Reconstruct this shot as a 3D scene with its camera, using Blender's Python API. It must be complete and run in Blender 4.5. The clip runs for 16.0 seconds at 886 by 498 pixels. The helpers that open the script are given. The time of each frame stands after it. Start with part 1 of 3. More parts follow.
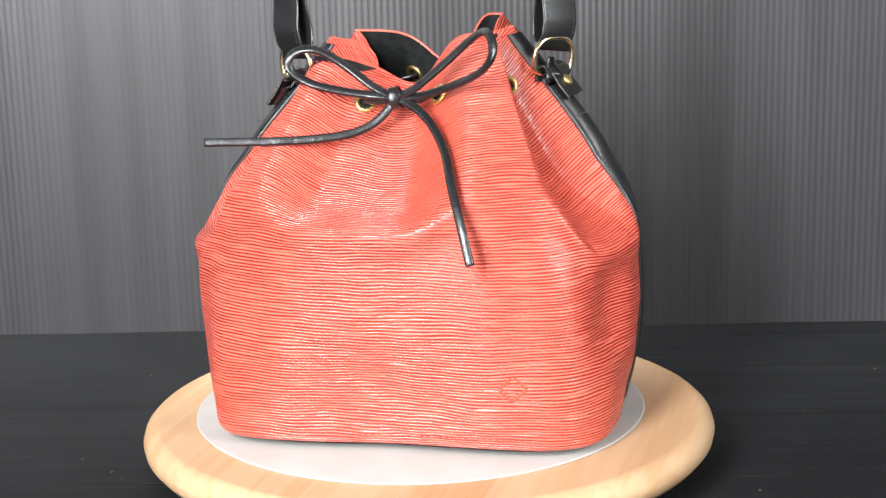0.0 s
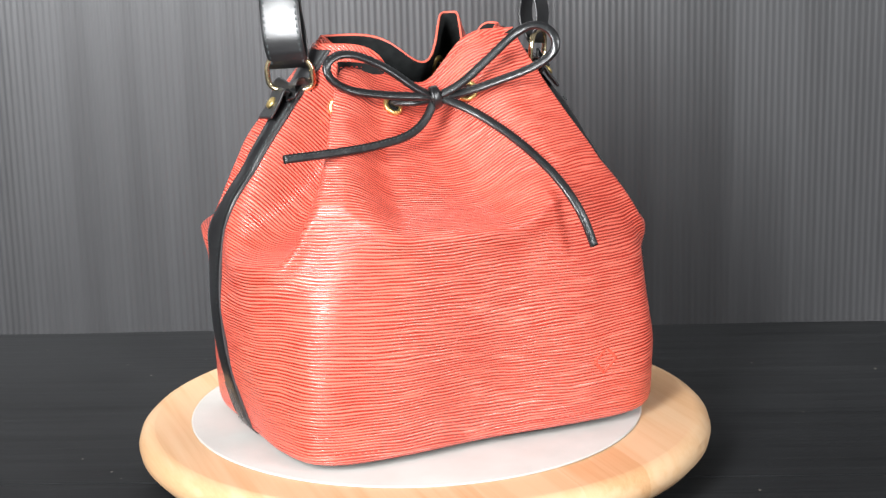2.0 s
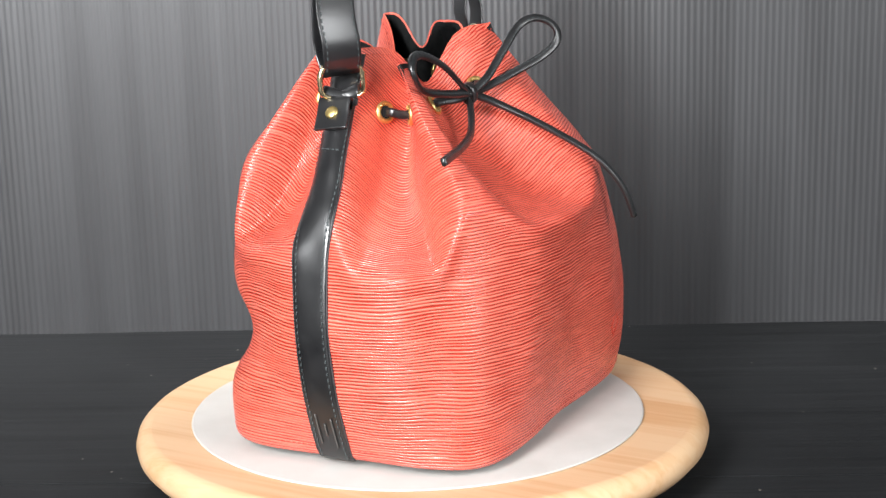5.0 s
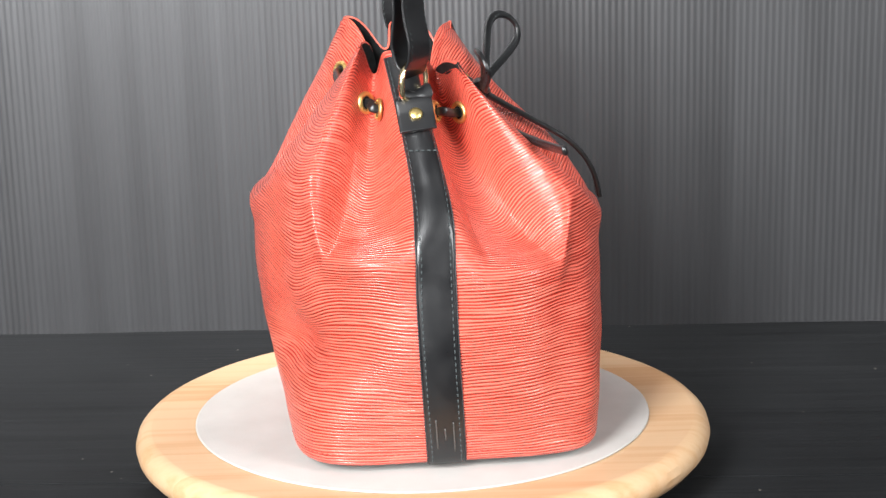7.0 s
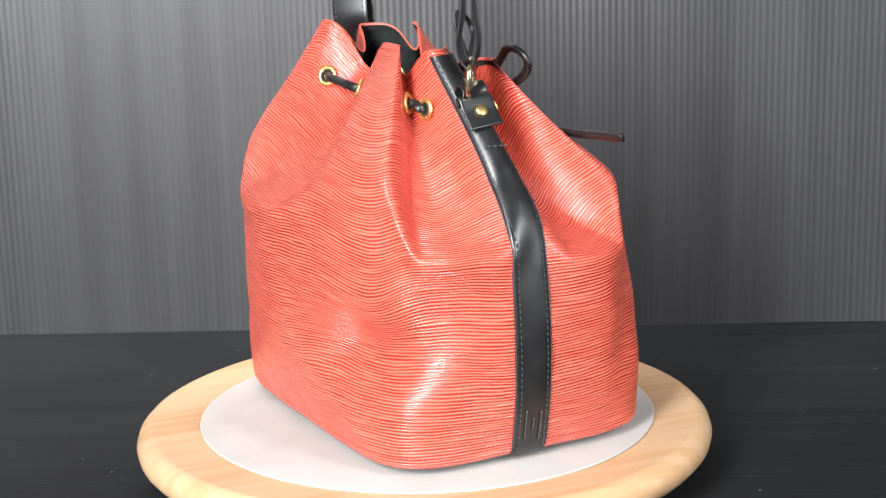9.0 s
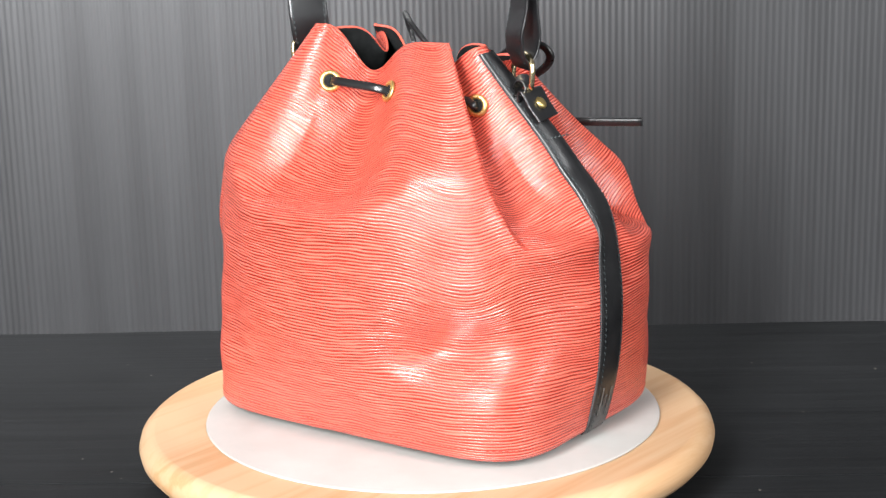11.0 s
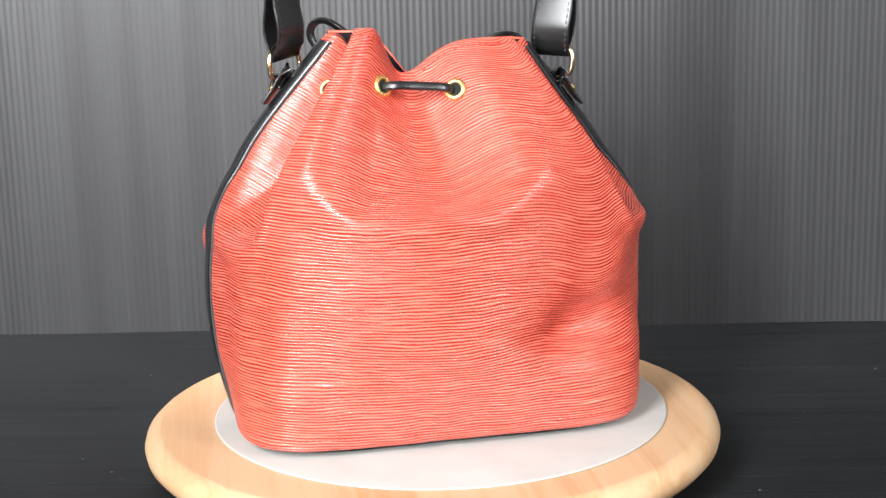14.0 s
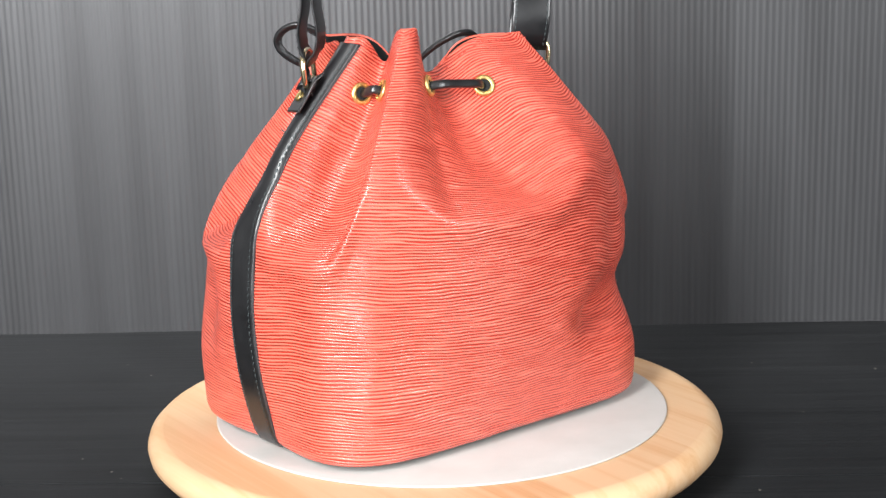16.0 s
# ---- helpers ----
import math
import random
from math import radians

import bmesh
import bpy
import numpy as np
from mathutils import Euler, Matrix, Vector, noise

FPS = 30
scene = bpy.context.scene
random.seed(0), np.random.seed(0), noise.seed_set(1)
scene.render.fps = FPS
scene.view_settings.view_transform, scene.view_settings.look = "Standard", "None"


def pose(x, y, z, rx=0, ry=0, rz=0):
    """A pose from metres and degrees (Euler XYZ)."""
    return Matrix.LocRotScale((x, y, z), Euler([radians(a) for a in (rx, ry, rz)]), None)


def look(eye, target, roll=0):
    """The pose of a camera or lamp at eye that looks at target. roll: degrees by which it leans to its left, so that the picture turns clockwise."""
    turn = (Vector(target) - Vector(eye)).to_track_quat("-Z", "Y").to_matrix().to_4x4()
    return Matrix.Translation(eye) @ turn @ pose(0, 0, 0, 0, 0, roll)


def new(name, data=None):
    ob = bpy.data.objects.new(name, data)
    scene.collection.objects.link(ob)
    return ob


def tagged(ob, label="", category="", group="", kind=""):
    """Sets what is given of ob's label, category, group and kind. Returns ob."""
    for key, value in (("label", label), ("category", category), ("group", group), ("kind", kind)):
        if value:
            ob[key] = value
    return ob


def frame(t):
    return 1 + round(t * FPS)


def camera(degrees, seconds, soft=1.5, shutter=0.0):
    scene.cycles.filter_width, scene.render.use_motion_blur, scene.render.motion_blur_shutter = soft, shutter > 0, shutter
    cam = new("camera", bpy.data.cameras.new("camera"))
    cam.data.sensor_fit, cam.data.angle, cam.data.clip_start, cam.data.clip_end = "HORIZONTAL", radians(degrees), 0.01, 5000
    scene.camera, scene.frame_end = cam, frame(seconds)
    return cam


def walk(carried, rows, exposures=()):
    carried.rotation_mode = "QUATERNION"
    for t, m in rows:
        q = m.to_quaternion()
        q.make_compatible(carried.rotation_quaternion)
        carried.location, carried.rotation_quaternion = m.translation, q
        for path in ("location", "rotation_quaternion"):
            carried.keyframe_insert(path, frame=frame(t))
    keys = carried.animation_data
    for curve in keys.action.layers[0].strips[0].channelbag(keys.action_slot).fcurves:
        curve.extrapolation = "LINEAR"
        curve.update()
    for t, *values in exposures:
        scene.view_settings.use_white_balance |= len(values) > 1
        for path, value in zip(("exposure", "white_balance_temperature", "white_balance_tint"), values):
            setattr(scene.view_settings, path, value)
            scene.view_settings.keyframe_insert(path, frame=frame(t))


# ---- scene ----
cam = camera(30.84, 16.0)
EYE = Vector((0.007, -1.0535, 0.3532))
AIM = EYE + Vector((0.00491, 0.97451, -0.22427))
STAND = look(EYE, AIM, -1.5)
walk(cam, [(0, STAND), (16, STAND)])

# the turntable's angle in degrees over the seconds
TURN = [(0, 11.84), (0.5, 19.5), (1, 26.6), (1.5, 36.8), (2, 48.8), (2.5, 56.3), (3, 61.9), (3.5, 67.7), (4, 73.5),
        (6.5, 111.2), (7, 118.3), (7.5, 124.2), (8, 129.9), (8.5, 135.5), (9, 141.3), (11.5, 175.3), (12, 182.8),
        (12.5, 188.8), (13, 197.0), (13.5, 207.1), (14, 215.5), (14.5, 222.9), (15, 230.3), (15.5, 237.2), (16, 243.0)]

# ---- light ----
world = bpy.data.worlds.new("world")
scene.world = world
world.use_nodes = True
world.node_tree.nodes["Background"].inputs[0].default_value = (0.93, 0.96, 1.0, 1)
world.node_tree.nodes["Background"].inputs[1].default_value = 0.48


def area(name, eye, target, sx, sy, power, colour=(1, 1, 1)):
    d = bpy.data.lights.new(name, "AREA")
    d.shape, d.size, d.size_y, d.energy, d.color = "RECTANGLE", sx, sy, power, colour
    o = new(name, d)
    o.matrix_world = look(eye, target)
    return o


# a tall softbox to the left of the camera, a narrow one at the right
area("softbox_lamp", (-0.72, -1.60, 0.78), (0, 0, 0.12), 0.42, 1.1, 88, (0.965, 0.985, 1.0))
area("side_softbox_lamp", (1.20, -1.15, 0.75), (0, 0, 0.12), 0.40, 0.8, 24, (0.965, 0.985, 1.0))
# added lamp, out of view, that brightens the top of the fluted back wall
area("ceiling_lamp", (-0.42, 0.19, 0.66), (-0.42, 0.36, 0.59), 1.0, 0.22, 28, (1.0, 0.995, 0.99))


# ---- materials ----
class Nodes:
    """A principled material and short ways to add its nodes."""

    def __init__(self, name, rough=0.5, metal=0.0, colour=(0.5, 0.5, 0.5), spec=0.5):
        self.m = bpy.data.materials.new(name)
        self.m.use_nodes = True
        self.t = self.m.node_tree
        self.b = self.t.nodes["Principled BSDF"]
        self.b.inputs["Base Color"].default_value = (*colour, 1)
        self.b.inputs["Roughness"].default_value = rough
        self.b.inputs["Metallic"].default_value = metal
        self.b.inputs["Specular IOR Level"].default_value = spec

    def add(self, kind, links=None, operation=None, data_type=None, interpolation_type=None, uv_map=None):
        n = self.t.nodes.new(kind)
        if operation:
            n.operation = operation
        if data_type:
            n.data_type = data_type
        if interpolation_type:
            n.interpolation_type = interpolation_type
        if uv_map:
            n.uv_map = uv_map
        for k, v in (links or {}).items():
            if isinstance(v, bpy.types.NodeSocket):
                self.t.links.new(v, n.inputs[k])
            else:
                n.inputs[k].default_value = v
        return n

    def math(self, op, a, b=0.0):
        return self.add("ShaderNodeMath", {0: a, 1: b}, operation=op).outputs[0]

    def noise(self, vec, scale, detail=3.0, rough=0.5):
        return self.add("ShaderNodeTexNoise", {"Vector": vec, "Scale": scale, "Detail": detail, "Roughness": rough}).outputs["Fac"]

    def coords(self, kind="Object", scale=(1, 1, 1), turn=0.0):
        c = self.add("ShaderNodeTexCoord").outputs[kind]
        return self.add("ShaderNodeMapping", {"Vector": c, "Scale": scale, "Rotation": (0, 0, turn)}).outputs[0]

    def ramp(self, fac, *stops):
        n = self.add("ShaderNodeValToRGB", {"Fac": fac})
        e = n.color_ramp.elements
        while len(e) < len(stops):
            e.new(0.5)
        for k, (p, c) in zip(e, stops):
            k.position, k.color = p, (*c, 1) if len(c) == 3 else c
        return n.outputs["Color"]

    def put(self, socket, value):
        self.t.links.new(value, self.b.inputs[socket])

    def bump(self, height, strength, distance, normal=None):
        links = {"Height": height, "Strength": strength, "Distance": distance}
        if normal:
            links["Normal"] = normal
        out = self.add("ShaderNodeBump", links).outputs[0]
        self.put("Normal", out)
        return out


def red_leather():
    """Ridged leather: wavy ridges about 2.7 mm apart that run round the bag, split and join."""
    k = Nodes("red_leather", 0.3, spec=0.95)
    uv = k.add("ShaderNodeUVMap", uv_map="grain").outputs[0]
    x = k.add("ShaderNodeSeparateXYZ", {0: uv})
    slow = k.noise(k.add("ShaderNodeMapping", {"Vector": uv, "Scale": (11, 22, 1)}).outputs[0], 1, 2)
    fine = k.noise(k.add("ShaderNodeMapping", {"Vector": uv, "Scale": (45, 130, 1)}).outputs[0], 1, 2)
    v = k.math("ADD", x.outputs[1], k.math("MULTIPLY", slow, 0.009))
    v = k.math("ADD", v, k.math("MULTIPLY", fine, 0.0016))
    ridge = k.math("SINE", k.math("MULTIPLY", v, 2 * math.pi / 0.0020))
    part2 = k.noise(k.add("ShaderNodeMapping", {"Vector": uv, "Scale": (38, 440, 1)}).outputs[0], 1, 2, 0.4)
    h = k.math("ADD", k.math("MULTIPLY", ridge, 0.40), k.math("MULTIPLY", part2, 0.95))
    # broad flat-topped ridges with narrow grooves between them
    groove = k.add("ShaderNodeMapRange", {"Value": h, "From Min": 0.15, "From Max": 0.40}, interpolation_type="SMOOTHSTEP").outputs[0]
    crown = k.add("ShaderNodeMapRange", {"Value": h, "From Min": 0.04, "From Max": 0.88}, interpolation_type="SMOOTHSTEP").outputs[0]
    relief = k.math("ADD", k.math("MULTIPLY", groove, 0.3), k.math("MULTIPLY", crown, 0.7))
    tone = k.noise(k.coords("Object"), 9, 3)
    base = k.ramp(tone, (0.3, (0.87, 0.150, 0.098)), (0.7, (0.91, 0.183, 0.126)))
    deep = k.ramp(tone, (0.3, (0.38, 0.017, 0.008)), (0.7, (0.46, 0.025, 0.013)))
    # the shade between the ridges is put into the colour as deeper red
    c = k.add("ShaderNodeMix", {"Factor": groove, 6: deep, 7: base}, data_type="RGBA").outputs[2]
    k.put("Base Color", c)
    pores = k.noise(k.coords("Object"), 1500, 2)
    k.put("Roughness", k.add("ShaderNodeMapRange", {"Value": pores, "To Min": 0.27, "To Max": 0.36}).outputs[0])
    k.bump(relief, 1.0, 0.0008)
    return k.m


def red_plain():
    k = Nodes("red_leather_smooth", 0.38, spec=0.5)
    t = k.noise(k.coords("Object"), 60, 3)
    k.put("Base Color", k.ramp(t, (0.3, (0.80, 0.12, 0.075)), (0.7, (0.84, 0.15, 0.095))))
    k.bump(k.noise(k.coords("Object"), 900, 2), 0.15, 0.0003)
    return k.m


def black_leather(name, rough, crease=0.1, tone=0.0065):
    k = Nodes(name, rough, spec=0.75)
    t = k.noise(k.coords("Object"), 70, 4)
    k.put("Base Color", k.ramp(t, (0.3, (tone, tone, tone * 1.1)), (0.75, (tone * 1.8, tone * 1.8, tone * 1.9))))
    k.put("Roughness", k.add("ShaderNodeMapRange", {"Value": t, "To Min": rough - 0.08, "To Max": rough + 0.12}).outputs[0])
    n = k.bump(k.noise(k.coords("Object"), 260, 4, 0.6), crease, 0.001)
    k.bump(k.noise(k.coords("Object"), 1400, 2), 0.15, 0.0002, n)
    return k.m


def suede():
    k = Nodes("black_suede_lining", 0.95, spec=0.15)
    t = k.noise(k.coords("Object"), 120, 4)
    k.put("Base Color", k.ramp(t, (0.3, (0.012, 0.013, 0.013)), (0.7, (0.026, 0.028, 0.028))))
    k.bump(k.noise(k.coords("Object"), 1500, 3), 0.4, 0.0004)
    return k.m


def brass(name, colour, rough):
    k = Nodes(name, rough, 1.0, colour)
    t = k.noise(k.coords("Object"), 300, 3)
    k.put("Roughness", k.add("ShaderNodeMapRange", {"Value": t, "To Min": rough - 0.06, "To Max": rough + 0.12}).outputs[0])
    return k.m


def pine():
    """Glued pine boards; the grain runs along each board, and every board has its own tone."""
    k = Nodes("oiled_pine", 0.42, spec=0.4)
    r = k.add("ShaderNodeObjectInfo").outputs["Random"]
    co = k.coords("Object", (1, 1, 1), radians(-62))
    off = k.add("ShaderNodeCombineXYZ", {0: k.math("MULTIPLY", r, 7.0), 1: k.math("MULTIPLY", r, 3.0), 2: k.math("MULTIPLY", r, 5.0)}).outputs[0]
    co = k.add("ShaderNodeVectorMath", {0: co, 1: off}, operation="ADD").outputs[0]
    wide = k.add("ShaderNodeMapping", {"Vector": co, "Scale": (2.2, 34, 34)}).outputs[0]
    n1 = k.noise(wide, 1, 3, 0.55)
    rings = k.math("SINE", k.math("MULTIPLY", n1, 26.0))
    fine = k.noise(k.add("ShaderNodeMapping", {"Vector": co, "Scale": (12, 700, 700)}).outputs[0], 1, 2)
    f = k.math("ADD", k.math("MULTIPLY", rings, 0.2), k.math("ADD", k.math("MULTIPLY", fine, 0.35), k.math("MULTIPLY", r, 0.36)))
    c = k.ramp(f, (0.1, (0.64, 0.43, 0.255)), (0.4, (0.61, 0.385, 0.215)), (0.7, (0.55, 0.315, 0.155)), (0.95, (0.45, 0.225, 0.095)))
    k.put("Base Color", c)
    k.bump(fine, 0.08, 0.0003)
    return k.m


def felt():
    k = Nodes("white_anti_slip_pad", 0.9, spec=0.2)
    t = k.noise(k.coords("Object"), 25, 4)
    k.put("Base Color", k.ramp(t, (0.3, (0.46, 0.447, 0.42)), (0.7, (0.52, 0.507, 0.48))))
    k.bump(k.noise(k.coords("Object"), 700, 3), 0.3, 0.0004)
    return k.m


def ribbed_plastic():
    k = Nodes("black_ribbed_board", 0.42, spec=0.4)
    t = k.noise(k.coords("Object", (26, 26, 0.8)), 1.6, 5, 0.65)
    k.put("Base Color", k.ramp(t, (0.3, (0.0268, 0.0268, 0.0285)), (0.7, (0.0442, 0.0445, 0.047))))
    k.put("Roughness", k.add("ShaderNodeMapRange", {"Value": k.noise(k.coords("Object"), 14, 4), "To Min": 0.38, "To Max": 0.52}).outputs[0])
    return k.m


def floor_board():
    """Black boards with a fine worn grain along them, dust and scuffs."""
    k = Nodes("black_board", 0.5, spec=0.16)
    r = k.add("ShaderNodeObjectInfo").outputs["Random"]
    co = k.coords("Object")
    g = k.noise(k.add("ShaderNodeMapping", {"Vector": co, "Scale": (2.2, 190, 10)}).outputs[0], 1, 4, 0.6)
    d = k.noise(co, 7, 5, 0.65)
    f = k.math("ADD", k.math("MULTIPLY", g, 0.6), k.math("MULTIPLY", d, 0.5))
    f = k.math("ADD", f, k.math("MULTIPLY", r, 0.1))
    dark = k.ramp(f, (0.35, (0.0045, 0.0048, 0.0053)), (0.75, (0.017, 0.0178, 0.019)))
    specks = k.add("ShaderNodeTexVoronoi", {"Vector": co, "Scale": 42.0}).outputs["Distance"]
    s = k.add("ShaderNodeMapRange", {"Value": specks, "From Min": 0.05, "From Max": 0.03}).outputs[0]
    s = k.math("MULTIPLY", s, k.add("ShaderNodeMapRange", {"Value": k.noise(co, 11, 2), "From Min": 0.45, "From Max": 0.56}).outputs[0])
    k.put("Base Color", k.add("ShaderNodeMix", {"Factor": s, 6: dark, 7: (0.25, 0.23, 0.2, 1)}, data_type="RGBA").outputs[2])
    k.put("Roughness", k.add("ShaderNodeMapRange", {"Value": d, "To Min": 0.42, "To Max": 0.62}).outputs[0])
    k.bump(g, 0.5, 0.0008)
    return k.m


def painted(name, colour):
    k = Nodes(name, 0.85, spec=0.2)
    t = k.noise(k.coords("Object"), 4, 4)
    k.put("Base Color", k.ramp(t, (0.3, tuple(c * 0.95 for c in colour)), (0.7, colour)))
    return k.m


RED, SMOOTH = red_leather(), red_plain()
BLACK = black_leather("black_smooth_leather", 0.30, 0.07, 0.008)
CORD = black_leather("black_cord_leather", 0.3, 0.35)
EDGE_BLACK = black_leather("grey_black_cut_edge", 0.6, 0.3, 0.022)
LINING = suede()
GOLD = brass("brushed_brass", (0.80, 0.60, 0.24), 0.38)
PALE_GOLD = brass("pale_polished_brass", (0.90, 0.74, 0.46), 0.16)
THREAD = Nodes("grey_green_thread", 0.7, colour=(0.045, 0.055, 0.056)).m
PRESSED = Nodes("pressed_red_leather", 0.45, colour=(0.76, 0.085, 0.05)).m
RED_THREAD = Nodes("red_thread", 0.7, colour=(0.55, 0.05, 0.03)).m
PINE, WHITE = pine(), felt()
PLASTIC, BOARD = ribbed_plastic(), floor_board()
STAMP = Nodes("worn_stamp", 0.6, colour=(0.07, 0.065, 0.06)).m
PAINT = painted("grey_wall_paint", (0.30, 0.30, 0.30))


# ---- helpers for meshes ----
def part(name, bm, material, parent=None, label="", smooth=True):
    me = bpy.data.meshes.new(name)
    bm.to_mesh(me)
    bm.free()
    me.materials.append(material)
    me.polygons.foreach_set("use_smooth", np.full(len(me.polygons), smooth))
    ob = new(name, me)
    if parent:
        ob.parent = parent
    return tagged(ob, label)


def sheet(name, grid, material, parent=None, label="", uv=None, closed=False):
    """A mesh from a grid of points; closed joins its last column to the first."""
    h, n = grid.shape[:2]
    k = np.arange(h * n).reshape(h, n)
    if closed:
        k = np.concatenate([k, k[:, :1]], 1)
    quads = np.stack([k[:-1, :-1], k[:-1, 1:], k[1:, 1:], k[1:, :-1]], -1).reshape(-1, 4)
    me = bpy.data.meshes.new(name)
    me.from_pydata(grid.reshape(-1, 3).tolist(), [], quads.tolist())
    if uv is not None:
        layer = me.uv_layers.new(name="grain")
        layer.data.foreach_set("uv", uv.reshape(-1, 2)[quads.ravel()].astype(np.float32).ravel())
    me.polygons.foreach_set("use_smooth", np.ones(len(quads), bool))
    me.materials.append(material)
    ob = new(name, me)
    if parent:
        ob.parent = parent
    return tagged(ob, label)


def box_bm(x0, y0, z0, x1, y1, z1, bevel=0.0):
    bm = bmesh.new()
    bmesh.ops.create_cube(bm, size=1, matrix=Matrix.Translation(((x0 + x1) / 2, (y0 + y1) / 2, (z0 + z1) / 2)) @ Matrix.Diagonal((x1 - x0, y1 - y0, z1 - z0, 1)))
    if bevel:
        bmesh.ops.bevel(bm, geom=bm.edges[:], offset=bevel, segments=2, affect="EDGES")
    return bm


def lathe(profile, n=128, cx=0.0, cy=0.0, closed=False):
    """A turned form from (radius, height) pairs."""
    bm = bmesh.new()
    rings = [[bm.verts.new((cx + r * math.cos(2 * math.pi * k / n), cy + r * math.sin(2 * math.pi * k / n), z)) for k in range(n)] for r, z in profile]
    for a, b in zip(rings, rings[1:] + rings[:1] if closed else rings[1:]):
        for k in range(n):
            bm.faces.new((a[k], a[(k + 1) % n], b[(k + 1) % n], b[k]))
    if not closed:
        bm.faces.new(rings[0])
        bm.faces.new(rings[-1])
    bmesh.ops.recalc_face_normals(bm, faces=bm.faces)
    return bm


def smooth_path(points, n):
    """n points along a smooth line through the given ones, at even steps."""
    p = np.array(points, float)
    q = np.concatenate([[2 * p[0] - p[1]], p, [2 * p[-1] - p[-2]]])
    out = []
    for i in range(1, len(q) - 2):
        s = np.linspace(0, 1, 24, endpoint=False)[:, None]
        out.append(0.5 * (2 * q[i] + (q[i + 1] - q[i - 1]) * s + (2 * q[i - 1] - 5 * q[i] + 4 * q[i + 1] - q[i + 2]) * s**2 + (3 * q[i] - q[i - 1] - 3 * q[i + 1] + q[i + 2]) * s**3))
    out = np.concatenate(out + [p[-1:]])
    d = np.concatenate([[0], np.cumsum(np.linalg.norm(np.diff(out, axis=0), axis=1))])
    return np.stack([np.interp(np.linspace(0, d[-1], n), d, out[:, k]) for k in range(3)], -1)


def unit(v):
    return v / np.maximum(np.linalg.norm(v, axis=-1, keepdims=True), 1e-9)


def band(name, path, side, width, thick, material, parent, label="", round_=0.35, taper=None):
    """A leather band along a path: side gives the way across it at each point. Its edges are rounded."""
    path, side = np.asarray(path), np.asarray(side, float)
    t = unit(np.gradient(path, axis=0))
    side = np.broadcast_to(side, path.shape)
    side = unit(side - (side * t).sum(-1, keepdims=True) * t)
    up = np.cross(t, side)
    a = np.linspace(0, 2 * np.pi, 16, endpoint=False)
    c = np.sign(np.cos(a)) * abs(np.cos(a)) ** round_ * width / 2
    s = np.sign(np.sin(a)) * abs(np.sin(a)) ** 0.7 * thick / 2
    k = np.ones(len(path)) if taper is None else np.asarray(taper)
    g = path[:, None] + side[:, None] * c[None, :, None] * k[:, None, None] + up[:, None] * s[None, :, None]
    n = len(path)
    ends = np.concatenate([np.repeat(path[:1, None], 16, 1) * 1.0, g, np.repeat(path[-1:, None], 16, 1)])
    return sheet(name, ends, material, parent, label, closed=True), up, side, t


def stitches(name, path, up, along, material, parent, length=0.0027, gap=0.0042, thick=0.0005, rise=0.0):
    """Single stitches laid along a path, joined into one seam."""
    path = np.asarray(path)
    d = np.concatenate([[0], np.cumsum(np.linalg.norm(np.diff(path, axis=0), axis=1))])
    verts, faces = [], []
    for m in np.arange(gap, d[-1] - gap / 2, gap):
        c, u, t = (np.array([np.interp(m, d, np.asarray(q)[:, k]) for k in range(3)]) for q in (path, up, along))
        u, t = unit(u), unit(t)
        s = np.cross(u, t)
        c = c + u * rise
        b = len(verts)
        for f, w, h in ((-0.5, 0.6, -0.5), (-0.25, 1, 1), (0.25, 1, 1), (0.5, 0.6, -0.5)):
            for e in (-1, 1):
                verts.append(tuple(c + t * f * length + s * e * w * thick + u * h * thick))
        for q in range(3):
            faces.append((b + 2 * q, b + 2 * q + 1, b + 2 * q + 3, b + 2 * q + 2))
    me = bpy.data.meshes.new(name)
    me.from_pydata(verts, [], faces)
    me.materials.append(material)
    ob = new(name, me)
    ob.parent = parent
    return ob


# ---- the setting ----
def ribbed_wall():
    """A board of fine upright flutes."""
    pitch, top = 0.0056, 1.9
    wall = tagged(new("wall_back"), "black fluted plastic board standing behind the table", "wall", kind="structure")
    for x0, x1, dy in ((-1.60, 1.60, 0.0),):
        n = int((x1 - x0) / pitch * 8)
        x = np.linspace(x0, x1, n)
        ph = 2 * np.pi * x / pitch
        y = 0.0002 * np.tanh(1.4 * np.sin(ph)) + 0.0012 * np.sin(x * 23) + dy
        z = np.array([0.0, 0.3, 0.7, top])
        g = np.stack([np.broadcast_to(x, (4, n)), np.broadcast_to(y, (4, n)), np.broadcast_to(z[:, None], (4, n))], -1)
        back = g.copy()
        back[..., 1] = 0.012
        sheet("fluted_panel", np.concatenate([g, back[::-1], g[:1]]), PLASTIC, wall)
    wall.matrix_world = pose(0, 0.340, -0.04, 0, 0, -2.6)
    return wall


def table_top():
    floor = tagged(new("floor"), "black worn boards under the turntable", "floor", kind="structure")
    edges = [-0.82, -0.56, -0.30, -0.036, 0.50]
    for a, b in zip(edges, edges[1:]):
        part("board", box_bm(-1.7, a + 0.0006, -0.062, 1.7, b - 0.0006, -0.04, 0.0008), BOARD, floor, smooth=False)
    floor.matrix_world = pose(0, 0, 0, 0, 0, -2.6)
    return floor


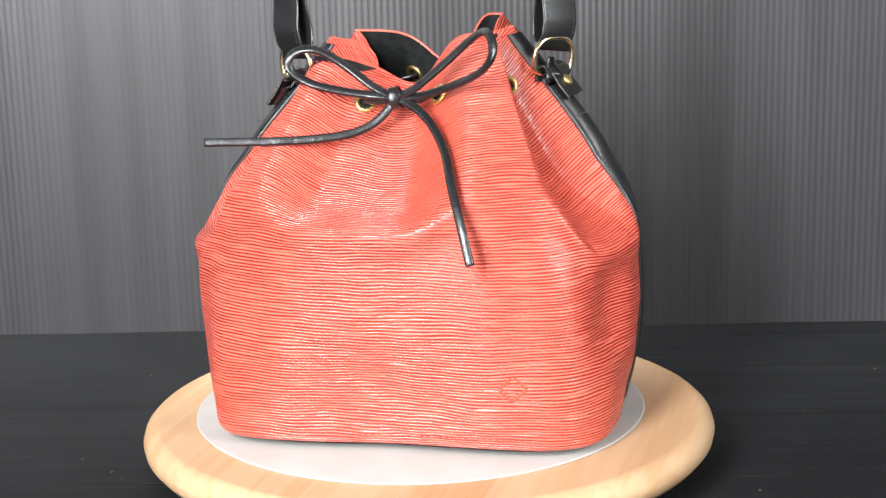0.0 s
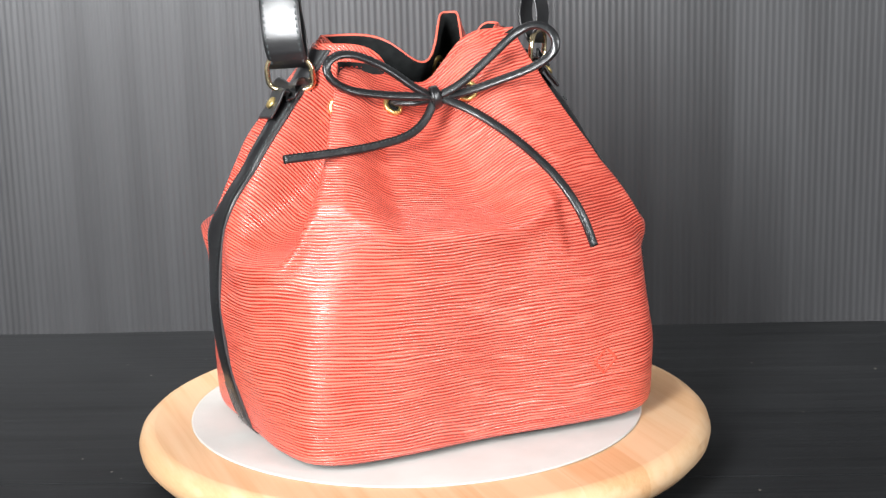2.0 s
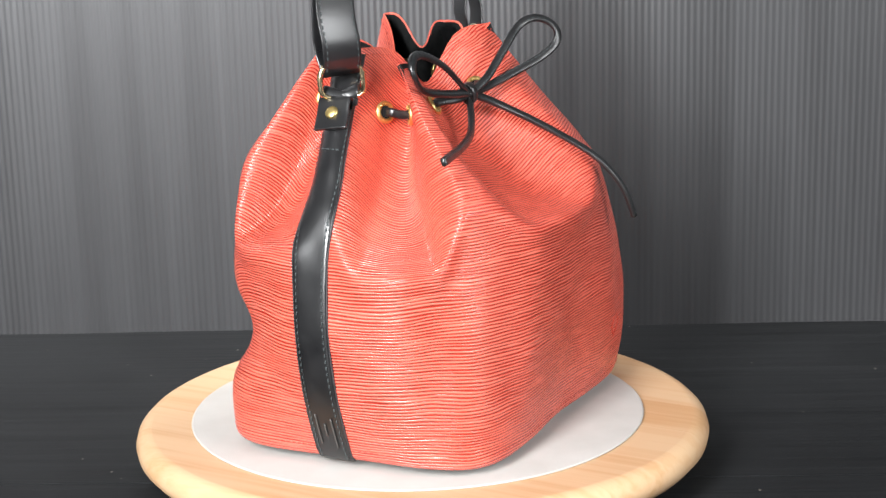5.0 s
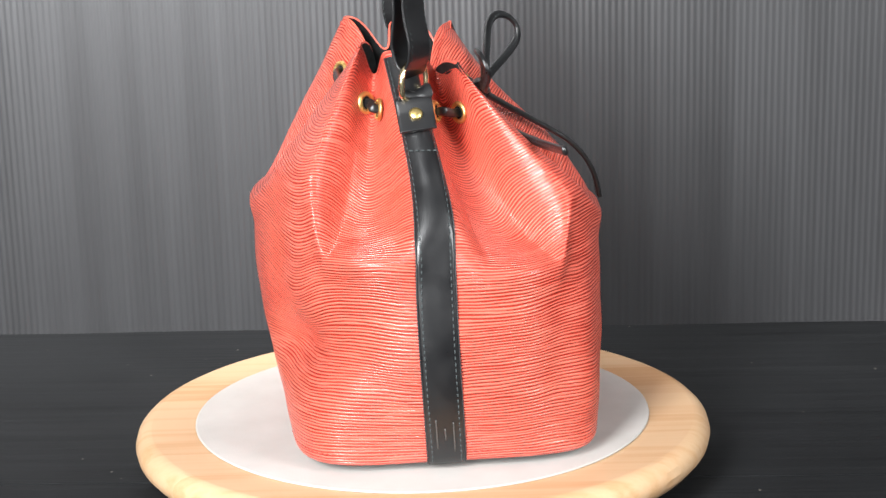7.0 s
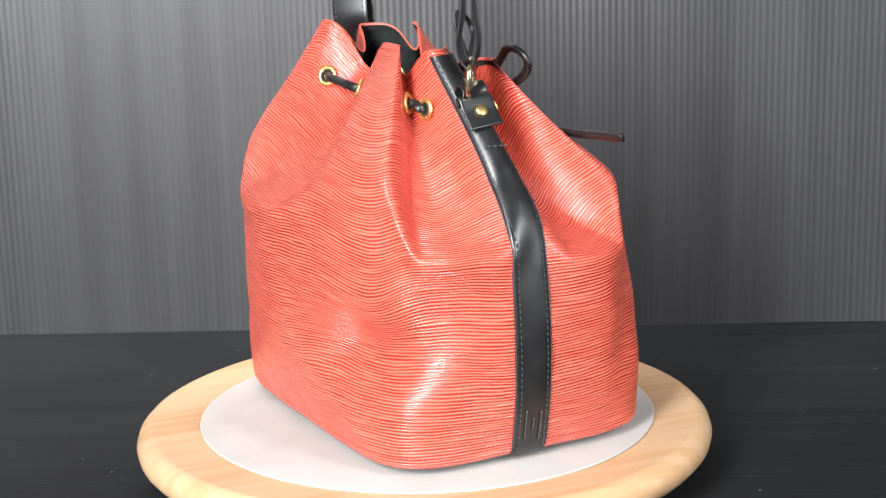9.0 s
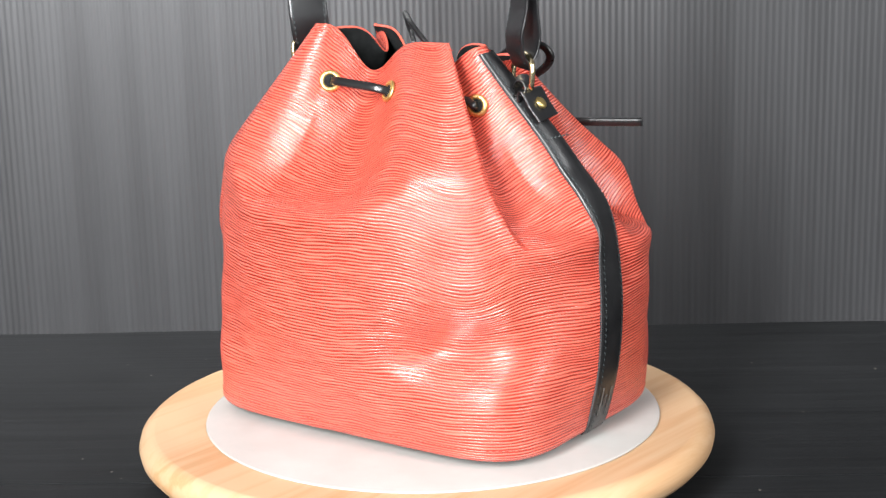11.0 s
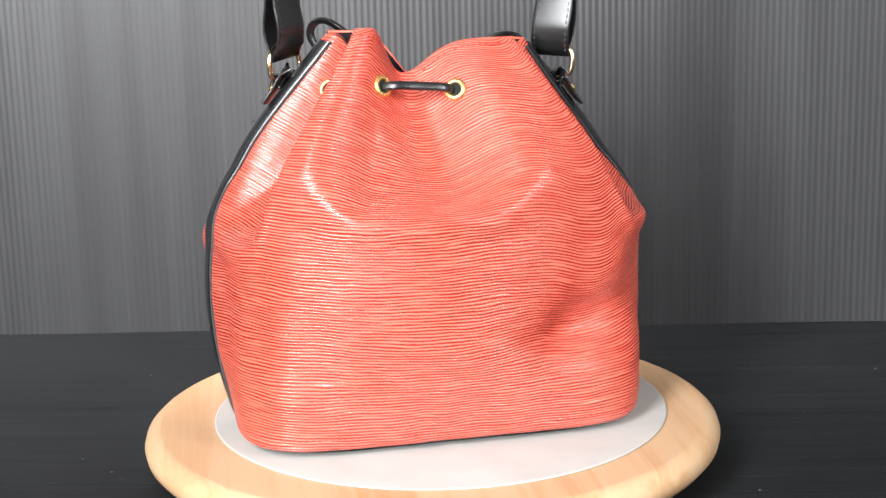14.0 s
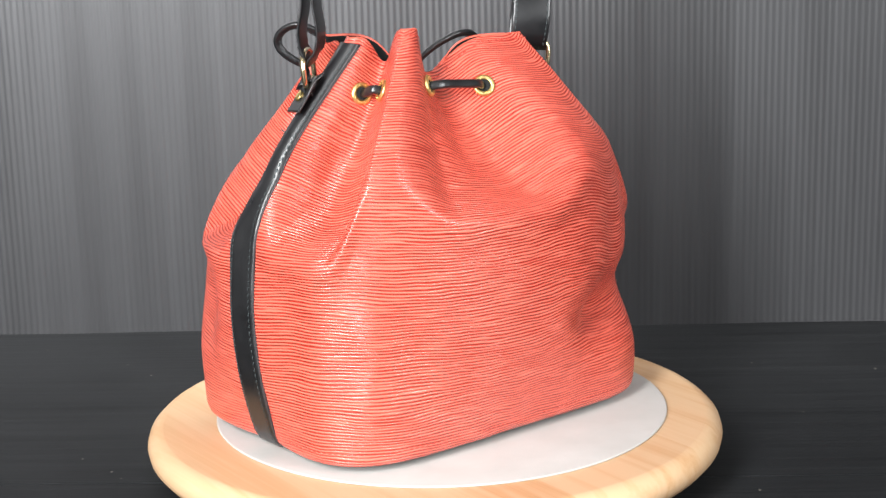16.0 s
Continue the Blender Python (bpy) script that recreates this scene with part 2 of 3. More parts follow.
def room():
    """Plain walls and a ceiling that close the place behind the camera and above."""
    for name, b in (("wall_left", (-1.82, -2.6, -0.8, -1.72, 0.6, 2.0)), ("wall_right", (1.72, -2.6, -0.8, 1.82, 0.6, 2.0)),
                    ("wall_front", (-1.82, -2.72, -0.8, 1.82, -2.62, 2.0)), ("ceiling", (-1.82, -2.72, 2.0, 1.82, 0.6, 2.1)),
                    ("table_base", (-1.5, -0.74, -0.8, 1.5, 0.2, -0.0625)), ("wall_behind", (-1.82, 0.6, -0.8, 1.82, 0.7, 2.0)), ("ground", (-1.82, -2.72, -0.9, 1.82, 0.7, -0.8))):
        tagged(part(name, box_bm(*b), PAINT, smooth=False), "plain pale painted surface of the room", "room", kind="structure")


ribbed_wall()
table_top()
room()


def make_turntable():
    """A round board of glued pine staves with a rounded edge, on a small round foot."""
    top = tagged(new("turntable"), "round pine turntable board with a rounded edge", "turntable")
    cx, cy = 0.0007, 0.0046
    prof = [(0.165, -0.026), (0.180, -0.0255), (0.189, -0.022), (0.194, -0.016), (0.195, -0.011), (0.1935, -0.006), (0.190, -0.0025), (0.1865, -0.0008), (0.184, -0.0005)]
    d = Vector((math.cos(radians(62)), math.sin(radians(62)), 0))
    n = Vector((-d.y, d.x, 0))
    cuts = [-0.21, -0.138, -0.078, -0.0285, 0.030, 0.081, 0.1195, 0.21]
    for a, b in zip(cuts, cuts[1:]):
        bm = lathe(prof, 160, cx, cy)
        for at, no in ((n * a, -n), (n * b, n)):
            r = bmesh.ops.bisect_plane(bm, geom=bm.verts[:] + bm.edges[:] + bm.faces[:], plane_co=at, plane_no=no, clear_outer=True)
            rim = [e for e in r["geom_cut"] if isinstance(e, bmesh.types.BMEdge)]
            if rim:
                bmesh.ops.edgeloop_fill(bm, edges=rim)
        for e in bm.edges:
            e.smooth = all(len(f.verts) <= 4 for f in e.link_faces)
        part("stave", bm, PINE, top)
    part("foot", lathe([(0.085, -0.0395), (0.09, -0.038), (0.09, -0.029), (0.085, -0.0265)], 64), BLACK, top, "dark bearing foot")
    return top


turntable = make_turntable()
pad = tagged(part("pad", lathe([(0.1530, -0.0004), (0.1537, 0.0002), (0.1535, 0.0009), (0.1525, 0.0012)], 160, -0.0043, 0.0075), WHITE),
             "round white anti-slip pad lying on the turntable", "pad")


# ---- the bag ----
# twelve seams round the bag, crest and valley in turn: angle on the body in degrees
SEAM = np.array([0, 17, 37, 88, 141, 160, 180, 199, 218, 266, 315, 338], float)
# where each seam ends at the rim (x, y, z), the height at which it leaves the body, and how fast it draws in
RIM = np.array([[0.0604, 0.008, 0.2523, 0.1420, 1.2],
    [0.0450, 0.0195, 0.2359, 0.1250, 0.641],
    [0.0481, 0.046, 0.2581, 0.1651, 1.15],
    [0.0163, 0.0287, 0.2274, 0.1467, 0.6189],
    [-0.0498, 0.0413, 0.2483, 0.1604, 1.3],
    [-0.0395, 0.0323, 0.2285, 0.1290, 0.5636],
    [-0.0619, 0.0166, 0.2453, 0.1390, 1.15],
    [-0.0300, -0.0083, 0.2285, 0.1210, 0.5698],
    [-0.0646, -0.0172, 0.2367, 0.1534, 0.9851],
    [-0.0029, -0.0065, 0.2178, 0.139, 0.5645],
    [0.0523, -0.0254, 0.2513, 0.1535, 1.1],
    [0.0414, -0.0187, 0.2349, 0.1200, 0.599]])
# the body's half extents (left, right, front, back) and squareness at three heights, and its swell seam by seam
BODY = np.array([[0.1298, 0.1327, 0.0994, 0.0923, 5.2525],
    [0.1441, 0.1425, 0.1102, 0.1053, 3.4708],
    [0.1379, 0.1341, 0.1077, 0.1066, 2.8669]])
SWELL = np.array([[0.9854, 1.0172, 0.9878, 0.9947, 1.0122, 0.998, 0.9971, 1.0036, 1.0198, 0.9818, 1.0322, 1.0],
    [1.0158, 0.9609, 0.9572, 1.0381, 0.9739, 0.9725, 1.012, 1.0026, 0.9955, 0.9767, 1.051, 1.0178],
    [0.9901, 1.0128, 0.9677, 1.0353, 0.9428, 1.0277, 0.9711, 1.0227, 0.9758, 1.0259, 0.969, 1.0567]])
# soft dents: angle, height, spread in degrees and metres, depth
DENTS = np.array([[134, 0.068, 18, 0.023, 0.0140],
    [158, 0.095, 9, 0.026, 0.0050],
    [334, 0.088, 10, 0.036, 0.0105],
    [141, 0.075, 9, 0.018, 0.0057],
    [216, 0.125, 8, 0.02, 0.0017],
    [127, 0.064, 13, 0.013, 0.007],
    [208, 0.065, 6, 0.05, 0.003],
    [227, 0.065, 6, 0.05, 0.002],
    [306, 0.065, 6, 0.05, 0.002],
    [325, 0.06, 6, 0.05, 0.002],
    [29, 0.065, 6, 0.05, 0.0025],
    [46, 0.065, 6, 0.05, 0.002],
    [131, 0.1, 6, 0.035, 0.002],
    [152, 0.1, 6, 0.04, 0.0025]])
FOOT, EDGE = 0.006, 0.006


def between(u, lean=1.0, wide=None):
    """The seams on both sides of u, and how far it is from the first to the second; lean > 1 broadens the crests, < 1 the valleys.
    wide: the lean beside the wide valleys of the front and the back."""
    a = np.append(SEAM, 360)
    i = np.clip(np.searchsorted(a, u, side="right") - 1, 0, len(a) - 2)
    s = (u - a[i]) / (a[i + 1] - a[i])
    lean = np.where(np.isin(i, (2, 3, 8, 9)), wide or lean, lean)
    s = np.where(i % 2 == 0, s**lean, 1 - (1 - s) ** lean)
    return i, (i + 1) % 12, (1 - np.cos(np.pi * s)) / 2


def ease(u, v, lean=1.0, wide=None):
    i, j, s = between(u, lean, wide)
    return v[i] * (1 - s) + v[j] * s


def curve(u, v):
    a = np.concatenate([[SEAM[-1] - 360], SEAM, [360, 360 + SEAM[1]]])
    v = np.concatenate([v[-1:], v, v[:2]])
    i = np.clip(np.searchsorted(a, u, side="right") - 1, 1, len(a) - 3)
    h = a[i + 1] - a[i]
    s = (u - a[i]) / h
    k0, k1 = np.where(i % 2 == 1, 2.2, 1.15), np.where(i % 2 == 1, 1.15, 2.2)
    m0, m1 = k0 * h * (v[i + 1] - v[i - 1]) / (a[i + 1] - a[i - 1]), k1 * h * (v[i + 2] - v[i]) / (a[i + 2] - a[i])
    return (2 * s**3 - 3 * s**2 + 1) * v[i] + (s**3 - 2 * s**2 + s) * m0 + (3 * s**2 - 2 * s**3) * v[i + 1] + (s**3 - s**2) * m1


def scoop(u):
    """0 on the crests and 1 across the flat floor of each drawn-in scoop: its outline is a broad U."""
    a = np.append(SEAM, 360)
    i = np.clip(np.searchsorted(a, u, side="right") - 1, 0, len(a) - 2)
    s = (u - a[i]) / (a[i + 1] - a[i])
    s = np.where(i % 2 == 0, s, 1 - s)
    # the two wide scoops hang to one side of their seam
    near, far = np.isin(i, (2, 8)), np.isin(i, (3, 9))
    t = np.clip(np.where(near, (s - 0.1) / 0.4, np.where(far, (s - 0.36) / 0.54, (s - 0.04) / 0.54)), 0, 1)
    t = t * t * (3 - 2 * t)
    return t ** 0.75


def leather(u, w):
    """Points of the bag's skin: u degrees round it, w from 0 at the foot to 1 at the rim."""
    u, w = np.broadcast_arrays(np.asarray(u, float) % 360, np.asarray(w, float))
    top, f = ease(u, RIM[:, 2], 1.9), scoop(u)
    i, j, _ = between(u)
    even = i % 2 == 0
    start, fast = (RIM[np.where(even, i, j), k] * (1 - f) + RIM[np.where(even, j, i), k] * f for k in (3, 4))
    z = w * top
    c, s = np.cos(np.radians(u)), np.sin(np.radians(u))
    h = np.minimum(z, 0.17)
    q = ((h - 0.07) * (h - 0.16) / 0.0112, -h * (h - 0.16) / 0.0063, h * (h - 0.07) / 0.0144)
    b = [q[0] * BODY[0, k] + q[1] * BODY[1, k] + q[2] * BODY[2, k] for k in range(5)]
    swell = sum(q[k] * ease(u, SWELL[k]) for k in range(3))
    for a, d, da, dd, deep in DENTS:
        swell = swell - deep / 0.13 * np.exp(-(((u - a + 180) % 360 - 180) / da) ** 2 - ((z - d) / dd) ** 2)
    ax, by = np.where(c > 0, b[1], b[0]), np.where(s > 0, b[3], b[2])
    r = (abs(c / ax) ** b[4] + abs(s / by) ** b[4]) ** (-1 / b[4]) * swell
    e = np.clip(1 - z / EDGE, 0, 1)
    r = r - EDGE * (1 - np.sqrt(np.clip(1 - e * e, 0, 1)))
    # the leather swells a little just under the fold of a scoop
    r = r + 0.0030 * f * np.exp(-(((z - start + 0.002) / 0.010) ** 2))
    # the stiff straps bend gently
    firm = np.exp(-((((u + 90) % 180 - 90) / 11) ** 2))
    g = np.clip((z - start) / (top - start), 0, 1)
    g = (g + 1e-9) ** fast * (1 - np.exp(-((g / (0.22 - 0.15 * f + 0.22 * firm)) ** 1.5)))
    x, y = r * c + (curve(u, RIM[:, 0]) - r * c) * g, r * s + (curve(u, RIM[:, 1]) - r * s) * g
    # towards the rim the strapped crest on the buckle side turns to face the front
    rise = np.clip((z - 0.125) / 0.085, 0, 1)
    x = x - 0.5 * (y - 0.0166 * np.clip((z - 0.126) / 0.119, 0, 1)) * rise * rise * (3 - 2 * rise) * np.exp(-(((u - 180) / 17) ** 4))
    return np.stack([x, y, z + FOOT], -1)


bag = tagged(new("handbag"), "red ridged leather drawstring bucket bag with black straps on the turntable", "handbag")
NU, NW = 721, 221
us, ws = np.linspace(-180, 180, NU), np.linspace(0, 1, NW)
skin = leather(us[None], ws[:, None])
# slight unevenness of a worn, soft skin
a_, z_ = np.radians(us)[None], skin[..., 2]
rough_ = np.sin(7 * a_ + 61 * z_) * np.sin(5 * a_ - 83 * z_ + 1) + 0.8 * np.sin(13 * a_ - 47 * z_ + 2) * np.sin(3 * a_ + 118 * z_) + 0.6 * np.sin(17 * a_ + 139 * z_ + 4)
skin = skin * np.stack([1 + 0.0024 * rough_, 1 + 0.0024 * rough_, np.ones_like(rough_)], -1)
along = np.concatenate([np.zeros((1, NU)), np.cumsum(np.linalg.norm(np.diff(skin, axis=0), axis=2), 0)])
du = np.gradient(skin, axis=1)
du[:, 0] = du[:, -1] = skin[:, 1] - skin[:, -2]
facing = unit(np.cross(du, np.gradient(skin, axis=0)))


def on_skin(u, w, lift=0.0):
    """Points on the skin with the way out of it and the way round it."""
    u, w = np.broadcast_arrays(np.asarray(u, float), np.asarray(w, float))
    p, e = leather(u, w), 0.4
    across = unit(leather(u + e, w) - leather(u - e, w))
    rise = unit(leather(u, np.minimum(w + 0.01, 1)) - leather(u, np.maximum(w - 0.01, 0)))
    out = unit(np.cross(across, rise))
    return p + out * lift, out, across


def body():
    grain = np.stack([np.broadcast_to(np.radians(us) * 0.13, along.shape), along], -1)
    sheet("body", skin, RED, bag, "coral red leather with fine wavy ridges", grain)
    inner = skin - facing * 0.0013
    sheet("lining", inner[60:, ::-1], LINING, bag, "black suede lining")
    a, b = skin[-1], inner[-1]
    lip = (a + b) / 2 + np.array([0, 0, 0.0009])
    sheet("rim", np.stack([a + [0, 0, 0.0001], (a * 3 + b) / 4 + [0, 0, 0.0007], lip, (a + 3 * b) / 4 + [0, 0, 0.0007], b]), SMOOTH, bag, "turned red leather rim")
    # hem seam under the rim, and the seam round the foot
    for name, drop in (("hem_stitching", 0.0045), ("foot_stitching", None)):
        if drop:
            path = np.stack([[np.interp(along[-1, k] - drop, along[:, k], skin[:, k, c]) for c in range(3)] for k in range(NU)])
            up = facing[-3]
        else:
            path, up = skin[8], facing[8]
        stitches(name, path, up, np.gradient(path, axis=0), RED_THREAD, bag, 0.0026, 0.004, 0.00036 if drop else 0.0002, 0.0003 if drop else 0.0001)
    foot = skin[0].copy()
    foot[:, :2] *= 0.94
    low = foot.copy()
    low[:, :2] *= 0.96
    low[:, 2] = 0.0018
    mid = low.copy()
    mid[:, :2] *= 0.02
    mid[:, 2] = 0.0014
    foot[:, 2] += 0.003
    sheet("base", np.stack([foot, low, mid]), BLACK, bag, "black leather base")


def eyelet(p, out, parent):
    prof = [(0.0038, -0.0003), (0.0041, 0.0010), (0.0048, 0.0015), (0.0060, 0.0014), (0.0069, 0.0009), (0.0072, 0.0002), (0.0070, -0.0006), (0.0040, -0.0008)]
    m = Matrix.Translation(p) @ Vector(out).to_track_quat("Z", "Y").to_matrix().to_4x4()
    bm = lathe(prof, 40, closed=True)
    # small raised marks round the ring
    for k in range(14):
        if k % 7 in (0,):
            continue
        bmesh.ops.create_cube(bm, size=1, matrix=pose(0, 0, 0, 0, 0, k * 360 / 14) @ Matrix.Translation((0.0055, 0, 0.0016)) @ Matrix.Diagonal((0.0011, 0.0005, 0.0004, 1)))
    bm.transform(m)
    ob = part("eyelet", bm, GOLD, parent, "stamped brass eyelet")
    # a black disc on the unpierced skin stands for the shade inside
    bm = lathe([(0.0041, 0.0004), (0.0041, 0.0006), (0.0038, 0.0007)], 32)
    bm.transform(m)
    part("hole", bm, LINING, ob, "black disc for the dark inside of the hole")
    bm = lathe(prof, 40, closed=True)
    bm.transform(Matrix.Translation(Vector(p) - Vector(out) * 0.0032) @ (-Vector(out)).to_track_quat("Z", "Y").to_matrix().to_4x4())
    part("inner_ring", bm, GOLD, ob)
    return ob


HOLES = {}


def eyelets():
    # nearest point of the skin to each eyelet, within its own stretch of the skin
    for name, at, lo, hi, turn in (("a", (-0.062, -0.012, 0.214), 187, 193, (-0.4, -0.4, 0)), ("b", (-0.055, -0.020, 0.211), 205, 212, (-0.3, 0.1, 0)), ("c", (-0.031, -0.025, 0.2138), 224, 256, (0, -0.2, 0.1)),
                             ("d", (0.022, -0.029, 0.2178), 276, 309, (0, -0.2, 0.1)), ("e", (0.044, -0.030, 0.219), 321, 330, (0.2, 0, 0)), ("f", (0.055, -0.026, 0.222), 345, 354, (-0.25, -0.7, 0)),
                             ("g", (0.064, 0.025, 0.2255), 6, 12, (0.1, 0.5, 0)), ("h", (0.056, 0.034, 0.226), 24, 31, (0, 0, 0)), ("i", (0.0345, 0.051, 0.2284), 42, 80, (0, 0.1, 0)),
                             ("j", (-0.0135, 0.048, 0.2231), 96, 135, (0, 0.1, 0)), ("k", (-0.053, 0.039, 0.2179), 147, 154, (-0.3, 0, 0)), ("l", (-0.064, 0.032, 0.2147), 166, 173, (0, 0.5, 0))):
        u = us % 360
        keep = np.where((u >= lo) & (u <= hi))[0]
        d = ((skin[:, keep] - np.array(at)) ** 2).sum(-1)
        r, c = np.unravel_index(np.argmin(d), d.shape)
        r = min(r, NW - 12)
        q = (r, keep[c])
        out = unit(facing[q] + np.array(turn))
        p = skin[q] + facing[q] * (0.0006 + 0.006 * np.linalg.norm(np.cross(out, facing[q])))
        HOLES[name] = (p, out)
        eyelet(p, out, bag)


def cord(name, points, parent, n=60, out=(0, -1, 0.35), width=0.0056, thick=0.0034, label="black leather cord", seam=True, clear=False):
    path = smooth_path(points, n)
    if clear:
        # keep the cord lying on the skin, not in it
        near, way = skin[40::3, ::3].reshape(-1, 3), facing[40::3, ::3].reshape(-1, 3)
        for k in range(4, n):
            j = np.argmin(((near - path[k]) ** 2).sum(1))
            d = (path[k] - near[j]) @ way[j]
            if d < 0.0028:
                path[k] += way[j] * (0.0028 - d)
        for _ in range(12):
            path[2:-1] = (path[1:-2] + 2 * path[2:-1] + path[3:]) / 4
    t = unit(np.gradient(path, axis=0))
    side = np.cross(t, np.asarray(out, float))
    ob, up, side, t = band(name, path, side, width, thick, CORD, parent, label, 0.6)
    if seam:
        for sg in (-1, 1):
            stitches("stitching", path + side * width * 0.2, up * sg, t, THREAD, ob, 0.0022, 0.0034, 0.0003, thick * 0.46)
    return ob


def drawstring():
    knot = (-0.008, -0.0385, 0.2185)
    bm = lathe([(0.0042, -0.004), (0.0052, -0.002), (0.0054, 0.0015), (0.0044, 0.004)], 24)
    bm.transform(pose(*knot, 90, 0, 15))
    string = part("drawstring", bm, CORD, bag, "black leather drawstring tied in a bow")

    def tie(name, points, **kw):
        return cord(name, points, string, **kw)

    def hole(k, lift):
        p, out = HOLES[k]
        return tuple(p + out * lift)

    for a, b in (("a", "b"), ("e", "f"), ("g", "h"), ("i", "j"), ("k", "l")):
        pa, pb = np.array(hole(a, 0.0035)), np.array(hole(b, 0.0035))
        o = unit(HOLES[a][1] + HOLES[b][1])
        tie("cord", [hole(a, -0.003), tuple(pa * 0.86 + pb * 0.14 + o * 0.0006), tuple((pa + pb) / 2 + o * 0.001), tuple(pa * 0.14 + pb * 0.86 + o * 0.0006), hole(b, -0.003)], out=tuple(o), n=40, seam=False)
    # inside the bag the string runs behind the crests
    for a, b in (("b", "c"), ("d", "e"), ("h", "i"), ("j", "k")):
        pa, pb = np.array(hole(a, -0.006)), np.array(hole(b, -0.006))
        o = unit(HOLES[a][1] + HOLES[b][1])
        tie("cord", [hole(a, -0.001), tuple(pa), tuple((pa + pb) / 2 - o * 0.002), tuple(pb), hole(b, -0.001)], out=tuple(o), n=30, seam=False)
    tie("cord", [hole("c", -0.003), hole("c", 0.004), (-0.020, -0.036, 0.2165), knot], n=30)
    tie("cord", [hole("d", -0.003), hole("d", 0.004), (0.006, -0.037, 0.2175), knot], n=30)
    tie("bow_loop", [knot, (-0.022, -0.040, 0.2255), (-0.042, -0.037, 0.2400), (-0.062, -0.031, 0.2490), (-0.077, -0.032, 0.2465), (-0.0795, -0.035, 0.2375),
                     (-0.066, -0.034, 0.2275), (-0.042, -0.038, 0.2225), (-0.022, -0.041, 0.2205), knot], n=110, clear=True, out=(0.15, -0.75, 0.65))
    tie("bow_loop", [knot, (0.006, -0.044, 0.2255), (0.026, -0.048, 0.2415), (0.044, -0.052, 0.2570), (0.0535, -0.060, 0.2625), (0.0600, -0.071, 0.2575), (0.0600, -0.075, 0.2475),
                     (0.050, -0.067, 0.2370), (0.031, -0.054, 0.2280), (0.010, -0.043, 0.2205), knot], n=110, clear=True, out=(-0.25, -0.7, 0.65))
    tie("tail", [knot, (-0.017, -0.044, 0.2065), (-0.031, -0.050, 0.1985), (-0.050, -0.056, 0.1955), (-0.0745, -0.062, 0.1942), (-0.100, -0.068, 0.1945), (-0.1248, -0.0741, 0.1951)], n=90, clear=True)
    tie("tail", [knot, (0.002, -0.043, 0.2150), (0.016, -0.055, 0.2065), (0.0300, -0.0790, 0.1917), (0.0394, -0.1074, 0.1734), (0.0475, -0.1235, 0.1530), (0.0535, -0.1300, 0.1316)], n=100, clear=True)
    # the band of the knot
    path = np.array([(0.0062 * math.cos(a), 0.0052 * math.sin(a), 0) for a in np.linspace(0, 2 * math.pi, 33)])
    path = path @ np.array(Euler((0.2, 1.35, 0)).to_matrix()).T + np.array(knot)
    ob, *_ = band("knot", path, (1, 0.1, 0.2), 0.0062, 0.0026, CORD, string, "", 0.6)


def side_strap(u0, lean, label):
    """The black strap sewn up one side, from the foot to the rim: it bends with the leather under it."""
    w = np.linspace(0.004, 0.985, 120)
    u = u0 + lean * np.sin(np.pi * w)
    # lengths along the skin to both sides of the strap's middle line
    off = np.linspace(-34, 34, 137)
    ring = leather(u[:, None] + off, w[:, None])
    arc = np.concatenate([np.zeros((120, 1)), np.cumsum(np.linalg.norm(np.diff(ring, axis=1), axis=2), 1)], 1)
    arc = arc - arc[:, 68:69]
    half = 0.0116
    lane = half * np.array([-1, -0.96, -0.81, -0.6, -0.4, -0.2, 0, 0.2, 0.4, 0.6, 0.81, 0.96, 1])
    face = np.stack([[np.interp(lane, arc[k], ring[k, :, c]) for c in range(3)] for k in range(120)]).transpose(0, 2, 1)
    # the stiff strap evens out small bends
    for _ in range(4):
        face[1:-1] = (face[:-2] + 2 * face[1:-1] + face[2:]) / 4
        face[:, 1:-1] = (face[:, :-2] + 2 * face[:, 1:-1] + face[:, 2:]) / 4
    t = unit(np.gradient(face, axis=0))
    side = unit(np.gradient(face, axis=1))
    out = unit(np.cross(side, t))
    top = face + out * np.array([0.0010, 0.0015, 0.0017, 0.0018, 0.0018, 0.0018, 0.0018, 0.0018, 0.0018, 0.0018, 0.0017, 0.0015, 0.0010])[None, :, None]
    low = face - out * 0.0012
    g = np.concatenate([top, low[:, ::-1]], 1)
    ends = [np.repeat(g[k:k + 1].mean(1, keepdims=True), g.shape[1], 1) for k in (0, -1)]
    ob = sheet("side_strap", np.concatenate([ends[0], g, ends[1]]), BLACK, bag, label, closed=True)
    for k in (2, 10):
        stitches("stitching", top[:, k], out[:, k], t[:, k], THREAD, ob, 0.0026, 0.0040, 0.00042, 0.0002)
    for k, sg in ((0, -1), (12, 1)):
        band("cut_edge", face[:, k] + out[:, k] * 0.0002 + side[:, k] * sg * 0.0001, side[:, k], 0.0008, 0.0022, EDGE_BLACK, ob, "grey-black cut edge", 0.6)
    return ob, face[:, 6] + out[:, 6] * 0.0012, out[:, 6], side[:, 6], t[:, 6]


